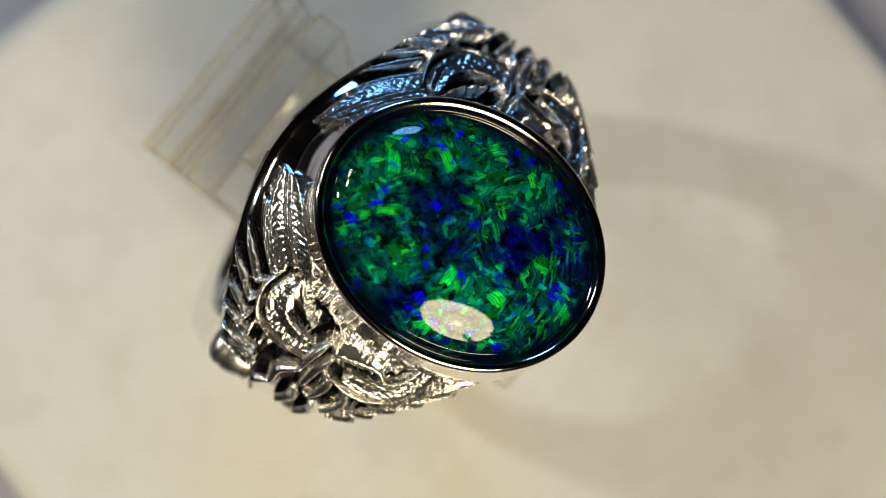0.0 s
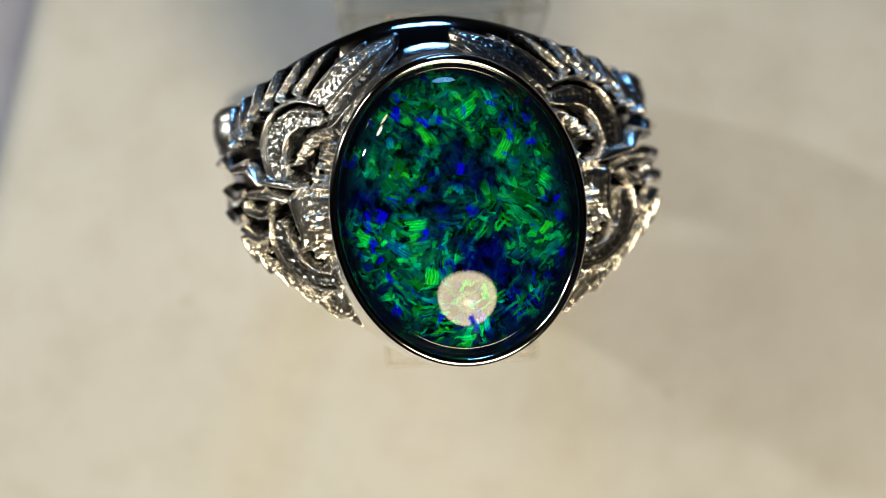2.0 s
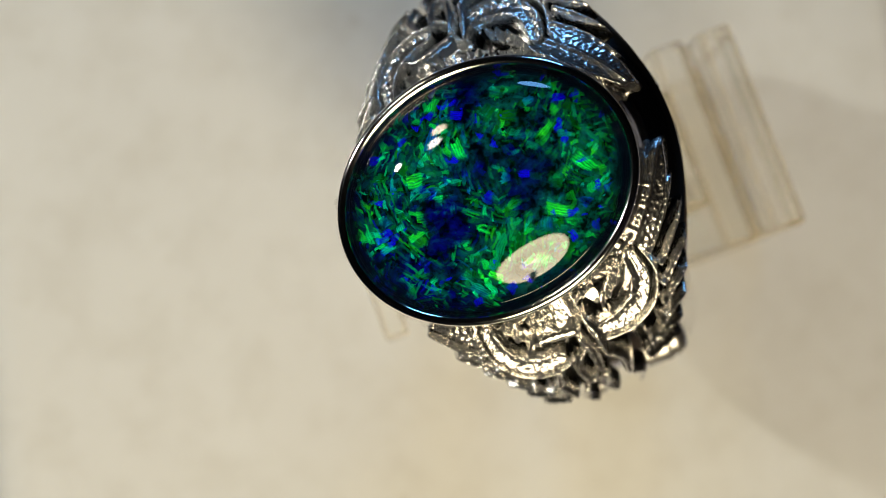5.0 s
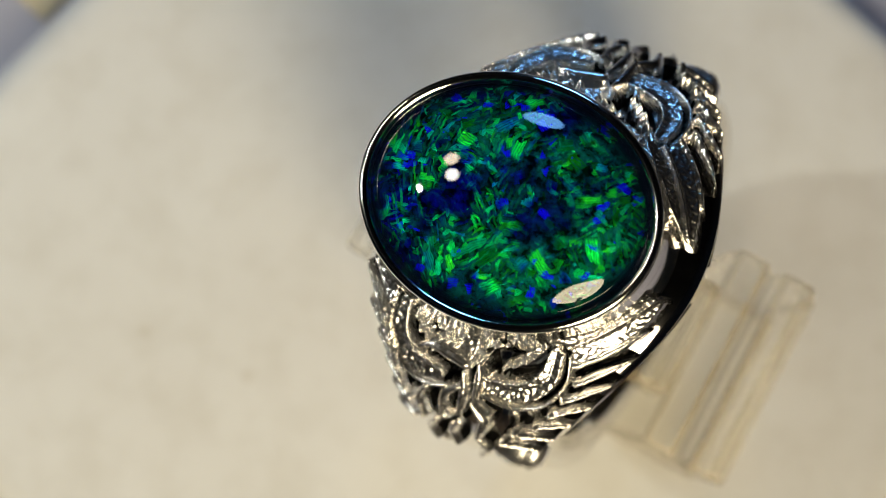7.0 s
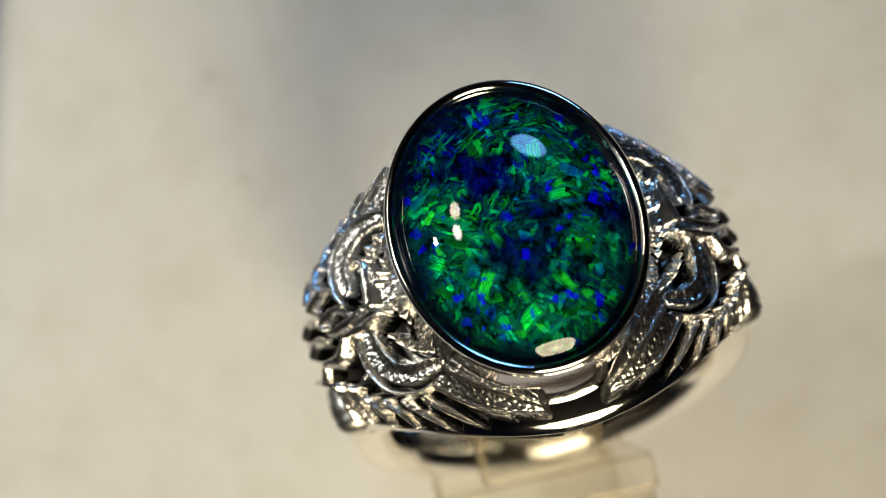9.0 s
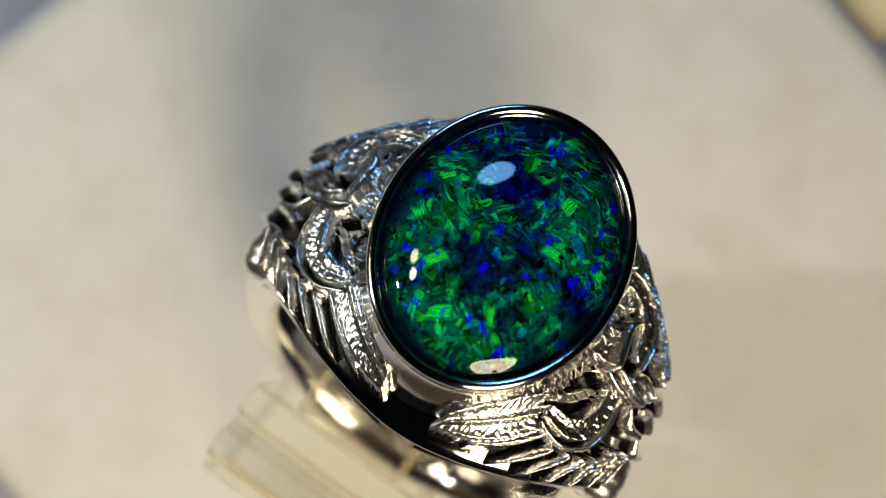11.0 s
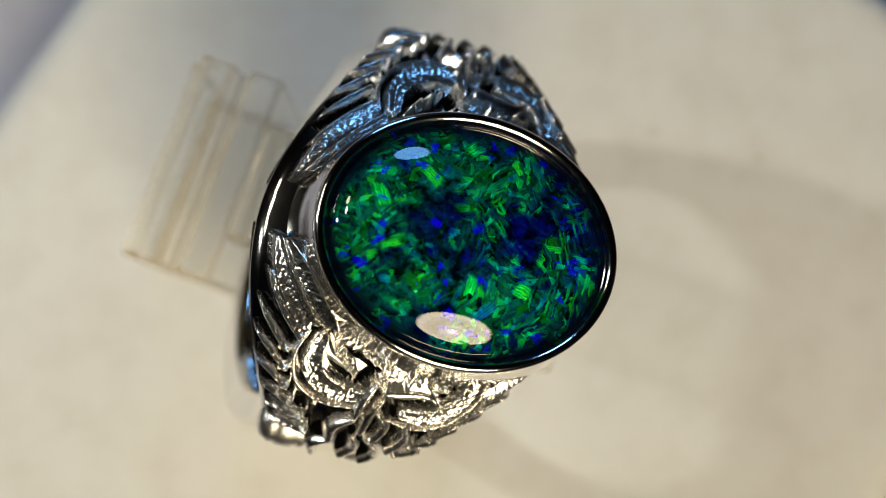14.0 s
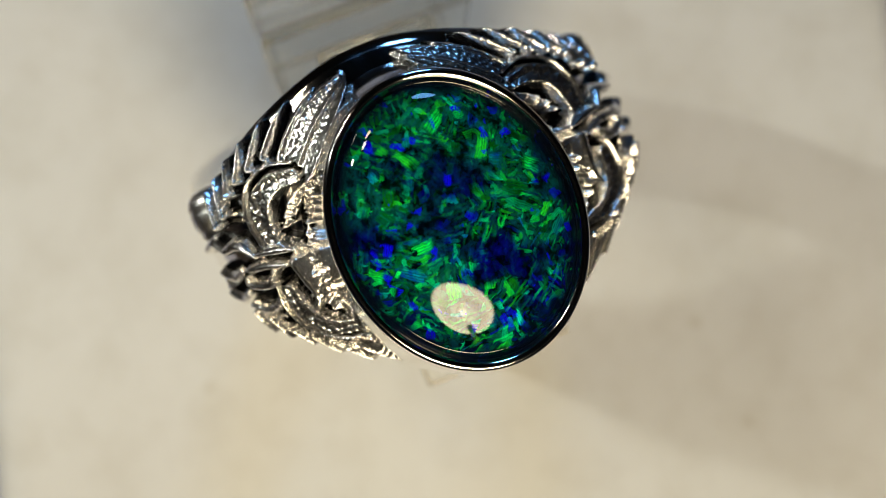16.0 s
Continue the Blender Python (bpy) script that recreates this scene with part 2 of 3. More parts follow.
def grid_bm(rows, close_u=False, close_v=False):
    """A quad skin over rows of points."""
    bm = bmesh.new()
    vs = [[bm.verts.new(p) for p in row] for row in rows]
    nr, nc = len(vs), len(vs[0])
    for i in range(nr if close_u else nr - 1):
        for j in range(nc if close_v else nc - 1):
            a, b = vs[i], vs[(i + 1) % nr]
            k = (j + 1) % nc
            bm.faces.new((a[j], a[k], b[k], b[j]))
    return bm, vs


def box_bm(lo, hi, bevel=0.0, segments=2):
    bm = bmesh.new()
    bmesh.ops.create_cube(bm, size=1.0)
    for v in bm.verts:
        v.co = Vector([(lo[i] + hi[i]) / 2 + v.co[i] * (hi[i] - lo[i]) for i in range(3)])
    if bevel:
        bmesh.ops.bevel(bm, geom=bm.edges[:], offset=bevel, segments=segments, profile=0.6, affect="EDGES")
    return bm


def place(bm, m):
    bmesh.ops.transform(bm, matrix=m, verts=bm.verts)
    return bm


# ---- the turntable, the plate and the bench ----
def build_bench():
    bench = new("work_bench")
    tagged(bench, "dark wooden work bench under the turntable", "bench")
    for k in range(5):
        y = -0.5 + 0.2 * k
        part("plank", box_bm((-0.6, y + 0.0006, -0.080), (0.6, y + 0.1994, -0.0401), 0.002), BENCH, bench)
    for x in (-0.54, 0.54):
        for y in (-0.40, 0.40):
            part("leg", box_bm((x - 0.03, y - 0.03, -0.80), (x + 0.03, y + 0.03, -0.0801), 0.003), BENCH, bench)


def build_room():
    """Plain dim walls that close the place."""
    for name, lo, hi, mat in (("floor", (-1.6, -1.6, -0.85), (1.6, 1.6, -0.801), BENCH), ("ceiling", (-1.6, -1.6, 1.6), (1.6, 1.6, 1.65), WALL),
                              ("wall_north", (-1.6, 1.6, -0.85), (1.6, 1.7, 1.65), WALL), ("wall_south", (-1.6, -1.7, -0.85), (1.6, -1.6, 1.65), WALL),
                              ("wall_east", (1.6, -1.7, -0.85), (1.7, 1.7, 1.65), WALL), ("wall_west", (-1.7, -1.7, -0.85), (-1.6, 1.7, 1.65), WALL)):
        tagged(part(name, box_bm(lo, hi), mat, smooth=False), "plain dim painted room surface out of the light", "wall", kind="structure")


def build_turntable():
    base = new("turntable")
    tagged(base, "grey-blue plastic turntable disc carrying the white plate", "turntable")
    for name, prof in (("platter", [(0.062, -0.0190), (0.0645, -0.0180), (0.065, -0.0165), (0.065, -0.0085), (0.0635, -0.0065), (0.061, -0.006)]),
                       ("foot", [(0.056, -0.0400), (0.0590, -0.0385), (0.0600, -0.0360), (0.0600, -0.0210), (0.0590, -0.0195), (0.056, -0.0191)])):
        rows = [[(r * math.cos(a), r * math.sin(a), z) for r, z in prof] for a in [2 * math.pi * i / 96 for i in range(96)]]
        bm, vs = grid_bm(rows, close_u=True)
        bm.faces.new([v[0] for v in vs])
        bm.faces.new([v[-1] for v in vs])
        part(name, bm, TURNTABLE, base)
    return base


PLATE_TURN = -39.0


def build_plate():
    half, rad, thick = 8.30 * U, 1.0 * U, 0.0055
    pts = []
    for k, (cx, cy) in enumerate(((1, 1), (-1, 1), (-1, -1), (1, -1))):
        for i in range(9):
            a = math.pi / 2 * (k + i / 8)
            pts.append((cx * (half - rad), cy * (half - rad), math.cos(a), math.sin(a)))
    rows = []
    for inset, z in ((0.0012, -thick), (0, -thick + 0.001), (0, -0.0026), (0.0004, -0.0015), (0.0012, -0.0006), (0.0022, -0.00015), (0.0034, 0.0)):
        rows.append([(cx + (rad - inset) * c, cy + (rad - inset) * s, z) for cx, cy, c, s in pts])
    bm, vs = grid_bm(rows, close_v=True)
    bm.faces.new(vs[0])
    bm.faces.new(vs[-1])
    place(bm, pose(0, 0, 0, 0, 0, PLATE_TURN))
    return tagged(part("display_plate", bm, PLATE), "square off-white glazed plate with rounded edges, faintly speckled", "plate")


def build_paper_patch():
    bm = box_bm((-1.7 * U, -0.85 * U, -0.0060), (1.7 * U, 0.85 * U, -0.0056), 0.0001, 1)
    place(bm, Matrix.Translation((7.52 * U, -5.96 * U, 0)) @ pose(0, 0, 0, 0, 0, 51))
    return tagged(part("paper_patch", bm, PAPER), "cream paper patch stuck on the turntable beside the plate", "paper")


# ---- the ring ----
CX = Vector((-0.206, -0.235, TABLE)) * U
AX_U = Vector((0.92525445, -0.30756922, -0.22204814))
AX_V = Vector((0.30170889, 0.95146432, -0.06072399))
AX_N = AX_U.cross(AX_V).normalized()
RING = Matrix.Translation(CX) @ Matrix((AX_U, AX_V, AX_N)).transposed().to_4x4()
MID = -3.45              # the finger hole's axis, under the rim
HOLE = 2.15
BODY_SHIFT, BODY_LEAN, BODY_SWAY, BODY_YAW = -0.10, 0.165, -0.03, 0.075      # the finger hole's axis lies a little off the stone's


def lerp(x, table):
    xs, ys = zip(*table)
    return float(np.interp(x, xs, ys))


def half_width(deg):
    table = [(0, 2.08), (12, 2.02), (20, 1.92), (26, 1.82), (32, 1.70), (40, 1.52), (46, 1.36), (50, 1.24), (58, 1.06), (66, 0.94), (75, 0.92), (90, 0.95), (150, 0.98), (180, 1.0)]
    return sum(lerp(abs(deg + o), table) for o in (-8, -5, -2, 2, 5, 8)) / 6


def outer(deg):
    table = [(0, 2.78), (20, 2.86), (40, 2.96), (62, 2.90), (74, 2.84), (82, 2.76), (95, 2.70), (130, 2.60), (180, 2.52)]
    return sum(lerp(abs(deg + o), table) for o in (-8, -5, -2, 2, 5, 8)) / 6


def reach(v):
    """One shoulder reaches out a little further than the other."""
    return np.where(v > 0, 1.018 + 0.055 * np.clip((v - 1.4) / 1.2, 0, 1), 1.018)


def front_share(phi):
    """The front half of the shoulders is narrower than the back half."""
    return lerp(abs((math.degrees(phi) + 180) % 360 - 180), [(0, 1.0), (22, 0.98), (45, 0.87), (60, 0.92), (75, 0.78), (110, 0.9), (180, 1.0)])


def at(phi, r, u):
    """A point of the ring by its angle from the top, radius and place along the finger."""
    n = MID + r * math.cos(phi)
    v = r * math.sin(phi) + BODY_SWAY * n
    v *= float(reach(v))
    return RING @ (Vector((BODY_SHIFT + BODY_LEAN * n + BODY_YAW * v + (u if u < 0 else front_share(phi) * u), v, n)) * U)


def build_band(ring):
    rows = []
    for i in range(480):
        phi = 2 * math.pi * i / 480
        deg = abs((math.degrees(phi) + 180) % 360 - 180)
        w, ro = half_width(deg), outer(deg)
        drop = lerp(deg, [(0, 0.42), (40, 0.30), (75, 0.16), (180, 0.10)])
        row = []
        for q in np.linspace(-1, 1, 33):
            row.append(at(phi, ro - drop * abs(q) ** 2.5, q * w * 0.985))
        for s in (0.15, 0.5, 0.85):
            row.append(at(phi, ro - drop + (HOLE + 0.05 - ro + drop) * s, w * (1.0 - 0.10 * s)))
        for q in np.linspace(0.88, -0.88, 13):
            row.append(at(phi, HOLE + 0.06 * abs(q) ** 4, q * w))
        for s in (0.85, 0.5, 0.15):
            row.append(at(phi, ro - drop + (HOLE + 0.05 - ro + drop) * s, -w * (1.0 - 0.10 * s)))
        rows.append(row)
    bm, _ = grid_bm(rows, close_u=True, close_v=True)
    return part("band", bm, METAL_POLISHED, ring, "polished silver band tapering towards the back")


def ellipse_rows(profile, steps=144):
    """Rows round the oval setting; profile: (offset from the rim's outer edge, height)."""
    rows = []
    for i in range(steps):
        a = 2 * math.pi * i / steps
        e = Vector((math.cos(a) / 1.79, math.sin(a) / 1.468, 0)).normalized()
        p = Vector((1.79 * math.cos(a), 1.468 * math.sin(a), 0))
        rows.append([RING @ ((p + e * o + Vector((0, 0, z))) * U) for o, z in profile])
    return rows


def build_bezel(ring):
    prof = [(-0.17, -0.30), (-0.165, -0.06), (-0.155, -0.035), (-0.14, -0.03), (-0.128, -0.012), (-0.11, 0.012), (-0.08, 0.034), (-0.05, 0.036), (-0.022, 0.022),
            (-0.006, -0.004), (0.0, -0.04), (-0.004, -0.085), (-0.024, -0.12), (-0.026, -0.16), (-0.005, -0.26), (0.045, -0.40), (0.095, -0.56), (0.14, -0.72), (0.175, -0.88), (0.20, -1.05)]
    bm, _ = grid_bm(ellipse_rows(prof), close_u=True)
    return part("bezel", bm, METAL_POLISHED, ring, "smooth polished oval bezel with a rounded rim")


def build_stone(ring):
    bm = bmesh.new()
    rings, steps = 40, 144
    top = bm.verts.new((0, 0, (0.38 - 0.01) * U))
    prev = None
    for i in range(1, rings + 1):
        s = i / rings
        z = 0.38 * (1 - 0.634 * s ** 2 - 0.366 * s ** 4) - 0.01 - (2.6 * (s - 0.86) ** 2 if s > 0.86 else 0)
        cur = [bm.verts.new((1.652 * s * math.cos(2 * math.pi * k / steps) * U, 1.33 * s * math.sin(2 * math.pi * k / steps) * U, z * U)) for k in range(steps)]
        for k in range(steps):
            l = (k + 1) % steps
            bm.faces.new((top, cur[k], cur[l]) if prev is None else (prev[k], cur[k], cur[l], prev[l]))
        prev = cur
    low = [bm.verts.new((v.co.x, v.co.y, -0.30 * U)) for v in prev]
    for k in range(steps):
        l = (k + 1) % steps
        bm.faces.new((prev[k], low[k], low[l], prev[l]))
    bm.faces.new(low)
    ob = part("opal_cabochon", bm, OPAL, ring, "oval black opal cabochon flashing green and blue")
    ob.matrix_basis = RING
    return ob


def along(x, y, path):
    """Over a grid of places: how far off a bent path of (x, y, half width), in half widths; on which side, from -1 to 1; how far along it, from 0 to 1."""
    best, side, far = np.full_like(x, 9.0), np.zeros_like(x), np.zeros_like(x)
    n = len(path) - 1
    for k in range(n):
        (x0, y0, w0), (x1, y1, w1) = path[k], path[k + 1]
        dx, dy = x1 - x0, y1 - y0
        t = np.clip(((x - x0) * dx + (y - y0) * dy) / (dx * dx + dy * dy + 1e-9), 0, 1)
        w = w0 + (w1 - w0) * t
        d = np.hypot(x - x0 - t * dx, y - y0 - t * dy) / w
        s = ((x - x0) * dy - (y - y0) * dx) / (math.hypot(dx, dy) * w)
        near = d < best
        best, side, far = np.where(near, d, best), np.where(near, np.clip(s, -1, 1), side), np.where(near, (k + t) / n, far)
    return best, side, far


def ridge(x, y, path, amp):
    """A round-backed ridge."""
    d, _, _ = along(x, y, path)
    return amp * np.sqrt(np.clip(1 - d ** 2.4, 0, 1))


def bowed(path, steps=4):
    """The path with its corners rounded."""
    p = np.array(path, float)
    t = np.linspace(0, len(p) - 1, (len(p) - 1) * steps + 1)
    k = np.array([np.interp(t, range(len(p)), p[:, c]) for c in range(3)]).T
    for _ in range(3):
        k[1:-1] = (k[:-2] + 2 * k[1:-1] + k[2:]) / 4
    return [tuple(row) for row in k]


def grains(x, y, size, seed):
    """Little cast beads of uneven size, from 0 between them to 1 on their tops."""
    gx, gy = np.floor(x / size), np.floor(y / size)
    best = np.full_like(x, 9.0)
    for ox in (-1, 0, 1):
        for oy in (-1, 0, 1):
            cx, cy = gx + ox, gy + oy
            a = np.sin(cx * 127.1 + cy * 311.7 + seed) * 43758.5
            b = np.sin(cx * 269.5 + cy * 183.3 + seed) * 27183.1
            px, py = cx + 0.15 + 0.7 * (a - np.floor(a)), cy + 0.15 + 0.7 * (b - np.floor(b))
            best = np.minimum(best, np.hypot(x / size - px, y / size - py))
    return np.sqrt(np.clip(1 - (best / 0.62) ** 2, 0, 1))


FEATHERS = (
    [(1.76, 0.86, 0.04), (1.60, 1.11, 0.105), (1.40, 1.33, 0.125), (1.20, 1.50, 0.12)],
    [(1.73, 1.27, 0.04), (1.58, 1.45, 0.095), (1.43, 1.58, 0.105), (1.28, 1.71, 0.10)],
    [(1.63, 1.66, 0.05), (1.48, 1.77, 0.09), (1.34, 1.87, 0.10), (1.20, 1.96, 0.095)],
    [(1.49, 2.02, 0.05), (1.36, 2.07, 0.085), (1.23, 2.13, 0.09), (1.10, 2.20, 0.085)],
    [(1.33, 2.34, 0.05), (1.20, 2.36, 0.08), (1.08, 2.38, 0.085), (0.96, 2.42, 0.08)],
    [(1.16, 2.63, 0.045), (1.04, 2.60, 0.075), (0.90, 2.59, 0.08), (0.74, 2.58, 0.07)],
    [(1.03, 2.88, 0.04), (0.92, 2.83, 0.07), (0.78, 2.80, 0.07), (0.62, 2.78, 0.06)],
)


def relief(x, y, seed):
    """Height of the cast ornament: x along the finger, y along the shoulder's arc from the top. On either edge a wing of overlapping
    feathers, inside it a kidney-shaped shield, and a beaked head with curled hackles down the middle."""
    h = np.zeros_like(x)
    bead = grains(x, y, 0.052, seed)
    ax = np.abs(x)

    def lay(new_h):
        np.maximum(h, new_h, out=h)

    for side in (-1, 1):
        m = np.where(x * side > 0, 1.0, 0.0)
        yy = y - (0.0 if side < 0 else 0.10 * np.clip((y - 1.0) / 0.8, 0, 1))
        # the broad first feather against the bezel, dished, with a quill
        d, s, t = along(ax, yy, bowed([(1.78, 0.42, 0.08), (1.60, 0.74, 0.20), (1.36, 1.05, 0.25), (1.08, 1.30, 0.23)]))
        body = np.clip((1 - d) / 0.16, 0, 1)
        lay(m * np.sqrt(body) * (0.29 + 0.05 * d ** 2 - 0.06 * s + 0.008 * bead * (np.abs(d - 0.45) < 0.42) + 0.05 * np.clip(1 - np.abs(s) / 0.16, 0, 1)))
        # the fan of feathers along the edge, each lapping over the next
        for path in FEATHERS:
            path = bowed([(px, py, 0.73 * pw) for px, py, pw in path])
            d, s, t = along(ax, yy, path)
            lay(m * np.sqrt(np.clip(1 - d ** 2.6, 0, 1)) * (0.235 + 0.04 * s + 0.010 * bead + 0.03 * t))
            tip = path[-1]
            lay(m * 0.29 * np.sqrt(np.clip(1 - (np.hypot(ax - tip[0], yy - tip[1]) / 0.085) ** 2, 0, 1)))
        # the shield: a beaded kidney with a smooth rolled rim on its outer bend
        d, s, t = along(ax, yy, bowed([(0.98, 1.44, 0.11), (1.00, 1.70, 0.15), (0.86, 1.93, 0.17), (0.60, 2.02, 0.16), (0.32, 2.00, 0.10)]))
        h = np.where((d < 1.50) & (m > 0), np.minimum(h, 0.02), h)
        lay(m * np.sqrt(np.clip((1 - d) / 0.3, 0, 1)) * (0.25 + 0.012 * bead + 0.03 * d))
        lay(m * ridge(ax, yy, bowed([(1.12, 1.40, 0.03), (1.21, 1.72, 0.045), (1.04, 2.10, 0.05), (0.66, 2.24, 0.055), (0.26, 2.16, 0.035)]), 0.27))
        # two small plumes between the shield and the bezel
        for path in ([(0.84, 1.36, 0.05), (0.70, 1.58, 0.085), (0.46, 1.76, 0.05)], [(0.62, 1.30, 0.06), (0.44, 1.46, 0.09), (0.18, 1.60, 0.05)]):
            d, s, t = along(ax, yy, bowed(path))
            lay(m * np.sqrt(np.clip((1 - d) / 0.35, 0, 1)) * (0.23 + 0.05 * s + 0.03 * np.sin(t * 26)))
    # the head: a grained brow below the bezel, and a hooked beak with a drop beside it
    d, s, t = along(x, y, [(0.02, 1.30, 0.26), (0.02, 1.72, 0.21)])
    lay(np.sqrt(np.clip((1 - d) / 0.6, 0, 1)) * (0.22 + 0.012 * bead))
    lay(ridge(x, y, bowed([(-0.04, 1.84, 0.12), (0.22, 1.80, 0.13), (0.48, 1.76, 0.10), (0.64, 1.86, 0.04)]), 0.33))
    lay(ridge(x, y, bowed([(-0.20, 1.76, 0.06), (-0.24, 1.96, 0.12), (-0.24, 2.24, 0.06)]), 0.33))
    lay(ridge(x, y, bowed([(-0.02, 1.98, 0.07), (-0.06, 2.24, 0.11), (-0.04, 2.52, 0.08)]), 0.28))
    # curled hackles down the neck
    for path in ([(0.04, 2.20, 0.07), (0.26, 2.38, 0.12), (0.18, 2.70, 0.10), (0.06, 2.62, 0.04)],
                 [(-0.20, 2.36, 0.07), (-0.38, 2.54, 0.115), (-0.30, 2.82, 0.09)],
                 [(0.48, 2.34, 0.07), (0.64, 2.56, 0.115), (0.50, 2.84, 0.09)],
                 [(0.0, 2.80, 0.07), (0.14, 3.02, 0.12), (0.04, 3.28, 0.09)],
                 [(0.36, 2.94, 0.07), (0.50, 3.14, 0.115), (0.38, 3.38, 0.08)],
                 [(-0.26, 2.98, 0.07), (-0.40, 3.16, 0.11), (-0.28, 3.40, 0.08)]):
        lay(ridge(x, y, bowed(path), 0.27 - 0.07 * (path[0][1] > 2.7)))
    return h


def at_grid(phi, r, u):
    """at() over whole grids of places; gives rows of plain points."""
    n = MID + r * np.cos(phi)
    v = r * np.sin(phi) + BODY_SWAY * n
    v = v * reach(v)
    deg = np.abs((np.degrees(phi) + 180) % 360 - 180)
    share = np.array([front_share(radians(float(q))) for q in deg[:, 0]])[:, None]
    local = np.stack([BODY_SHIFT + BODY_LEAN * n + BODY_YAW * v + np.where(u < 0, u, share * u), v, n], -1) * U
    turn, shift = np.array(RING.to_3x3()), np.array(RING.translation)
    return local @ turn.T + shift


def build_shoulder(ring, sign, seed):
    ny, nx = 400, 380
    lo, hi = 6, 78
    deg = np.linspace(lo, hi, ny)[:, None]
    phis = np.radians(deg)
    q = np.linspace(-1, 1, nx)[None, :]
    w = np.array([half_width(float(p)) for p in deg[:, 0]])[:, None] * np.interp(deg, [0, 66, 72, hi], [1, 1, 0.92, 0.7])
    x = q * w * 0.985
    y = phis * 3.1 + 0 * q
    h = relief(x, y, seed)
    # faces low in the relief take the darker metal
    ground = h < 0.13
    # softened a little, as casting does
    for _ in range(2):
        h[1:-1, 1:-1] = (4 * h[1:-1, 1:-1] + h[:-2, 1:-1] + h[2:, 1:-1] + h[1:-1, :-2] + h[1:-1, 2:]) / 8
    h = 1.35 * h - 0.08 + 0.003 * (np.sin(x * 41 + seed + 3 * np.sin(y * 13)) * np.sin(y * 37 + 2 * np.sin(x * 17)))
    drop = np.array([lerp(float(p), [(0, 0.42), (40, 0.30), (75, 0.16)]) for p in deg[:, 0]])[:, None]
    crown = np.array([outer(float(p)) for p in deg[:, 0]])[:, None] + np.interp(deg, [0, 12, 30], [-0.02, 0.0, 0.02]) - drop * np.abs(q) ** 2.5
    edge = np.clip((1 - np.abs(q)) / 0.02, 0, 1) * np.clip((hi - deg) / 2.0, 0, 1) * np.clip((deg - lo) / 2, 0, 1)
    r = crown - 0.16 * (1 - np.sqrt(edge)) + h * edge
    pts = at_grid(sign * phis, r, x).reshape(-1, 3)
    k = (np.arange(ny - 1)[:, None] * nx + np.arange(nx - 1)[None, :]).ravel()
    quads = np.stack([k, k + 1, k + nx + 1, k + nx], 1)
    me = bpy.data.meshes.new("shoulder_ornament")
    me.from_pydata(pts.tolist(), [], (quads if sign < 0 else quads[:, ::-1]).tolist())
    me.materials.append(METAL_CAST)
    me.materials.append(METAL_GROUND)
    me.polygons.foreach_set("material_index", ground[:-1, :-1].ravel().astype(np.int32))
    me.shade_smooth()
    ob = new("shoulder_ornament", me)
    ob.parent = ring
    return tagged(ob, "cast shoulder relief of feathered wings with a beaded shield")


def build_knob(ring, sign, u, deg, half, rad):
    """The smooth barrel that ends a shoulder's wing, lying along the finger."""
    phi = radians(deg) * sign
    axis = (at(phi, 2.62, u + 0.2) - at(phi, 2.62, u - 0.2)).normalized()
    rot = axis.to_track_quat("Z", "Y").to_matrix().to_4x4()
    prof = [(0.30, -1.0), (0.58, -0.92), (0.80, -0.76), (0.94, -0.52), (0.90, -0.40), (0.97, -0.28), (1.0, 0.0), (0.97, 0.28), (0.90, 0.40), (0.94, 0.52), (0.80, 0.76), (0.58, 0.92), (0.30, 1.0)]
    rows = [[Vector((rad * r * math.cos(a), rad * r * math.sin(a), half * z)) * U for r, z in prof] for a in [2 * math.pi * i / 32 for i in range(32)]]
    bm, vs = grid_bm(rows, close_u=True)
    bm.faces.new([v[-1] for v in vs])
    bm.faces.new([v[0] for v in vs])
    place(bm, Matrix.Translation(at(phi, 2.70, u)) @ rot)
    return part("end_knob", bm, METAL_KNOB, ring, "small smooth barrel ending the wing")


def build_ring():
    ring = new("opal_ring")
    tagged(ring, "silver ring with oval black opal and winged shoulders", "ring")
    build_band(ring)
    for sign, seed in ((1, 3), (-1, 8)):
        build_shoulder(ring, sign, seed)
        for u, deg, half, rad in ((-0.62, 63, 0.38, 0.34), (0.46, 69, 0.26, 0.24)):
            build_knob(ring, sign, u, deg, half, rad)
    build_bezel(ring)
    build_stone(ring)
    return ring


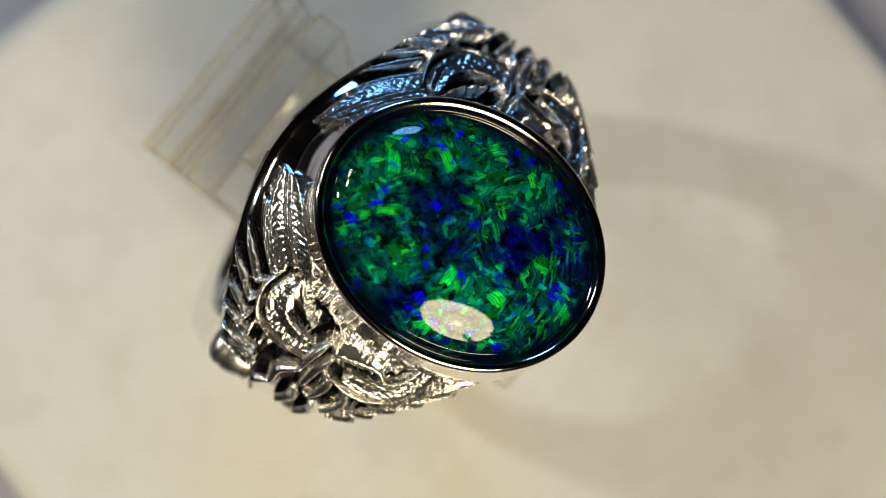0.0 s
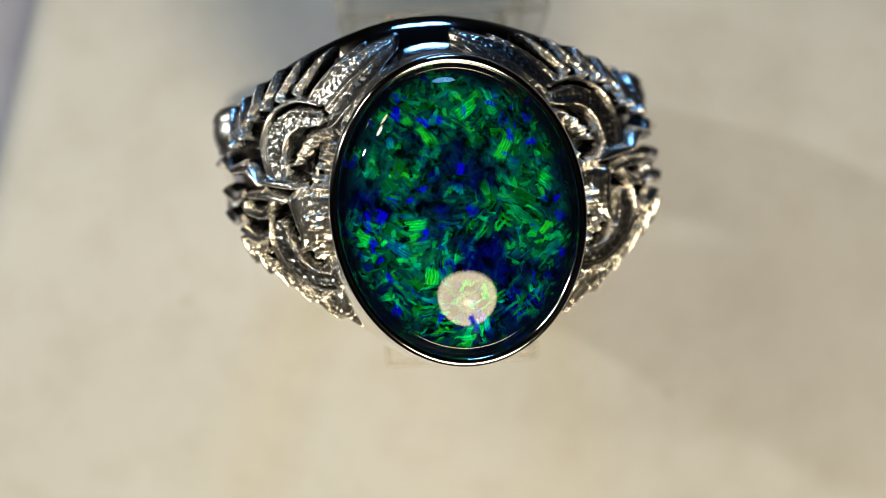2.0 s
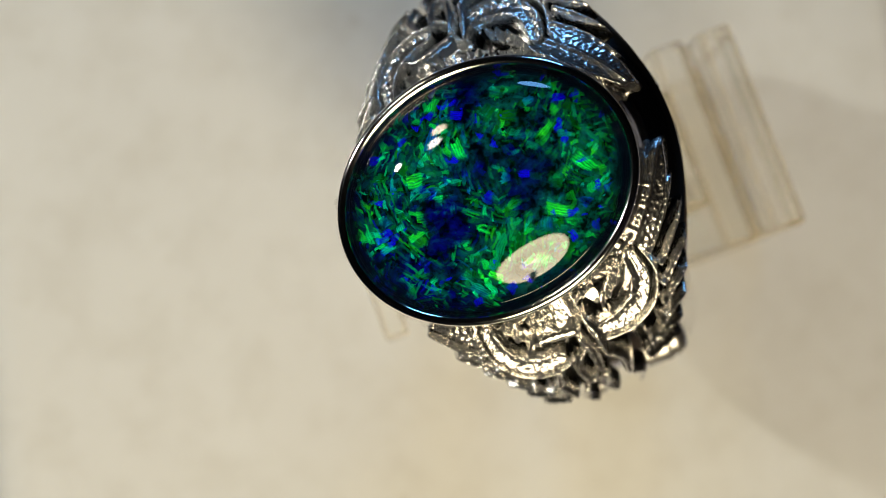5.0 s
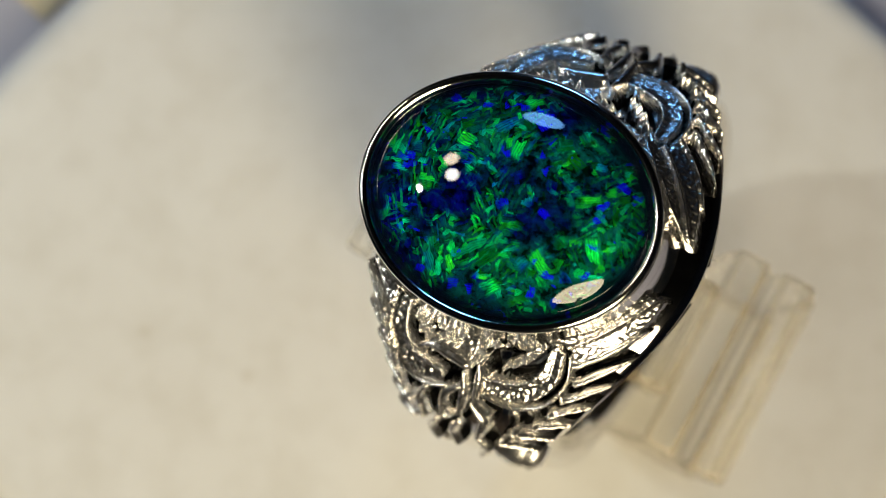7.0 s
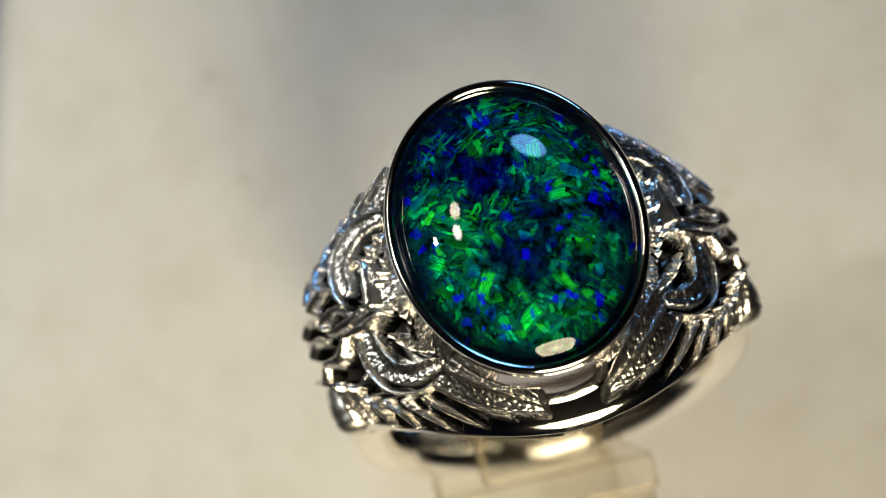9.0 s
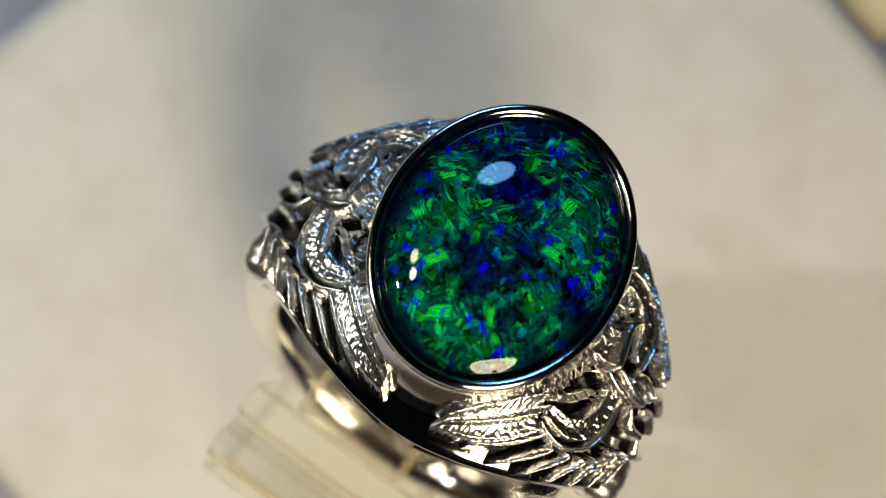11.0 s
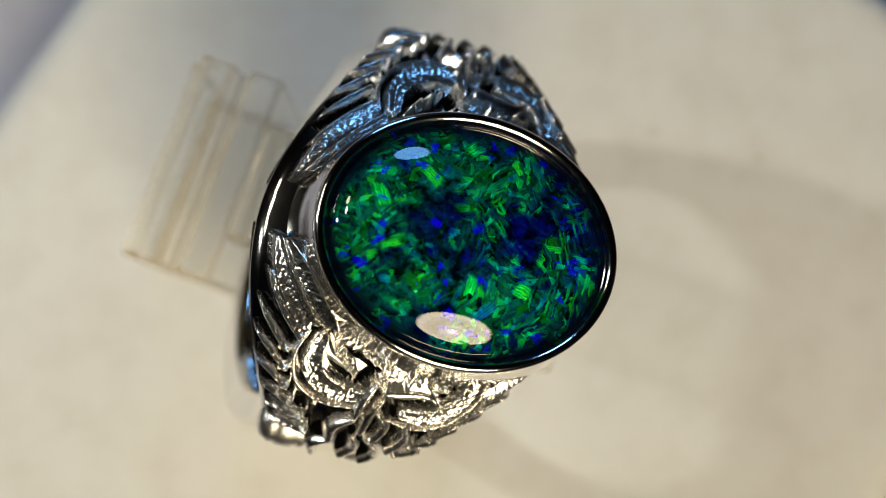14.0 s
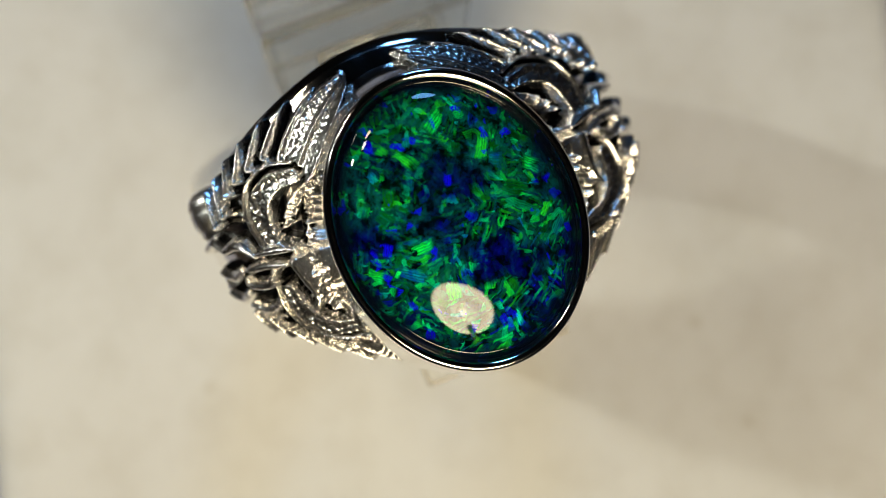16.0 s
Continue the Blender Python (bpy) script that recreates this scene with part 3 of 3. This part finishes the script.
# ---- the clear stand ----
def build_stand():
    stand = new("ring_stand")
    tagged(stand, "clear acrylic ring stand with a stepped back block, lightly scuffed", "display stand")
    frame_m = Matrix.Translation((CX.x, CX.y, 0)) @ pose(0, 0, 0, 0, 0, math.degrees(math.atan2(AX_U.y, AX_U.x)) - 6.5) @ Matrix.Translation((0.12 * U, 0.06 * U, 0))

    def block(name, lo, hi, bevel=0.13):
        bm = box_bm([c * U for c in lo], [c * U for c in hi], bevel * U, 2)
        bm.normal_update()
        for f in bm.faces:
            f.material_index = int(max(abs(c) for c in f.normal) < 0.999)
        ob = part(name, place(bm, frame_m), ACRYLIC, stand, smooth=False)
        ob.data.materials.append(ACRYLIC_EDGE)
        return ob

    # the back block, its head cut in steps
    prof = [(-5.0, 0.02), (-5.0, 0.5), (-4.75, 0.7), (-4.75, 3.1), (-4.45, 3.1), (-4.45, 3.9), (-3.95, 3.9), (-3.95, 3.4), (-3.75, 3.4), (-3.75, 3.9), (-3.25, 3.9), (-3.25, 0.02)]
    bm = bmesh.new()
    sides = [[bm.verts.new((x * U, y * U, z * U)) for x, z in prof] for y in (-1.5, 1.5)]
    for k in range(len(prof)):
        l = (k + 1) % len(prof)
        bm.faces.new((sides[0][k], sides[0][l], sides[1][l], sides[1][k]))
    bm.faces.new(sides[0])
    bm.faces.new(sides[1])
    bmesh.ops.recalc_face_normals(bm, faces=bm.faces)
    bmesh.ops.bevel(bm, geom=bm.edges[:], offset=0.095 * U, segments=2, profile=0.6, affect="EDGES")
    bm.normal_update()
    for f in bm.faces:
        f.material_index = int(max(abs(c) for c in f.normal) < 0.999)
    part("back_block", place(bm, frame_m), ACRYLIC, stand, smooth=False).data.materials.append(ACRYLIC_EDGE)
    block("tongue", (-3.24, -0.85, 3.2), (1.2, 0.85, 4.2))
    block("front_lip", (1.21, -1.05, 2.6), (1.55, 1.05, 3.5), 0.05)
    return stand


def build_lamp():
    lamp = new("round_lamp")
    tagged(lamp, "round warm LED lamp with a frosted face in a dark shell", "lamp")
    m = look(toward(-74.5, 39.6, 0.21), AIM)
    bm = bmesh.new()
    bmesh.ops.create_circle(bm, cap_ends=True, segments=64, radius=LAMP_R)
    face = part("frosted_face", bm, GLOW, lamp, smooth=False)
    face.matrix_basis = m
    prof = [(LAMP_R + 0.0002, 0.0), (LAMP_R + 0.002, -0.001), (LAMP_R + 0.003, 0.001), (LAMP_R + 0.003, 0.012), (LAMP_R * 0.6, 0.03), (0.004, 0.034)]
    rows = [[(r * math.cos(a), r * math.sin(a), z) for r, z in prof] for a in [2 * math.pi * i / 64 for i in range(64)]]
    bm, vs = grid_bm(rows, close_u=True)
    bm.faces.new([v[-1] for v in vs])
    place(bm, m)
    part("shell", bm, LAMP_SHELL, lamp)
    back = m @ Vector((0, 0, 0.032))
    rows = [[(back.x + 0.006 * math.cos(a), back.y + 0.006 * math.sin(a), z) for z in (-0.0401, back.z)] for a in [2 * math.pi * i / 24 for i in range(24)]]
    bm, vs = grid_bm(rows, close_u=True)
    bm.faces.new([v[-1] for v in vs])
    part("pole", bm, LAMP_SHELL, lamp)
    prof = [(0.006, -0.029), (0.045, -0.033), (0.05, -0.036), (0.05, -0.0401)]
    rows = [[(back.x + r * math.cos(a), back.y + r * math.sin(a), z) for r, z in prof] for a in [2 * math.pi * i / 48 for i in range(48)]]
    part("foot", grid_bm(rows, close_u=True)[0], LAMP_SHELL, lamp)
    return lamp


build_room()
build_bench()
turntable = build_turntable()
plate = build_plate()
patch = build_paper_patch()
ring_thing = build_ring()
stand_thing = build_stand()
build_lamp()


def motions():
    """The turntable carries the plate, the stand and the ring round at an even pace."""
    for thing in (turntable, plate, patch, ring_thing, stand_thing):
        walk(thing, [(0.5 * k, pose(0, 0, 0, 0, 0, TURN * 0.5 * k)) for k in range(33)])


motions()
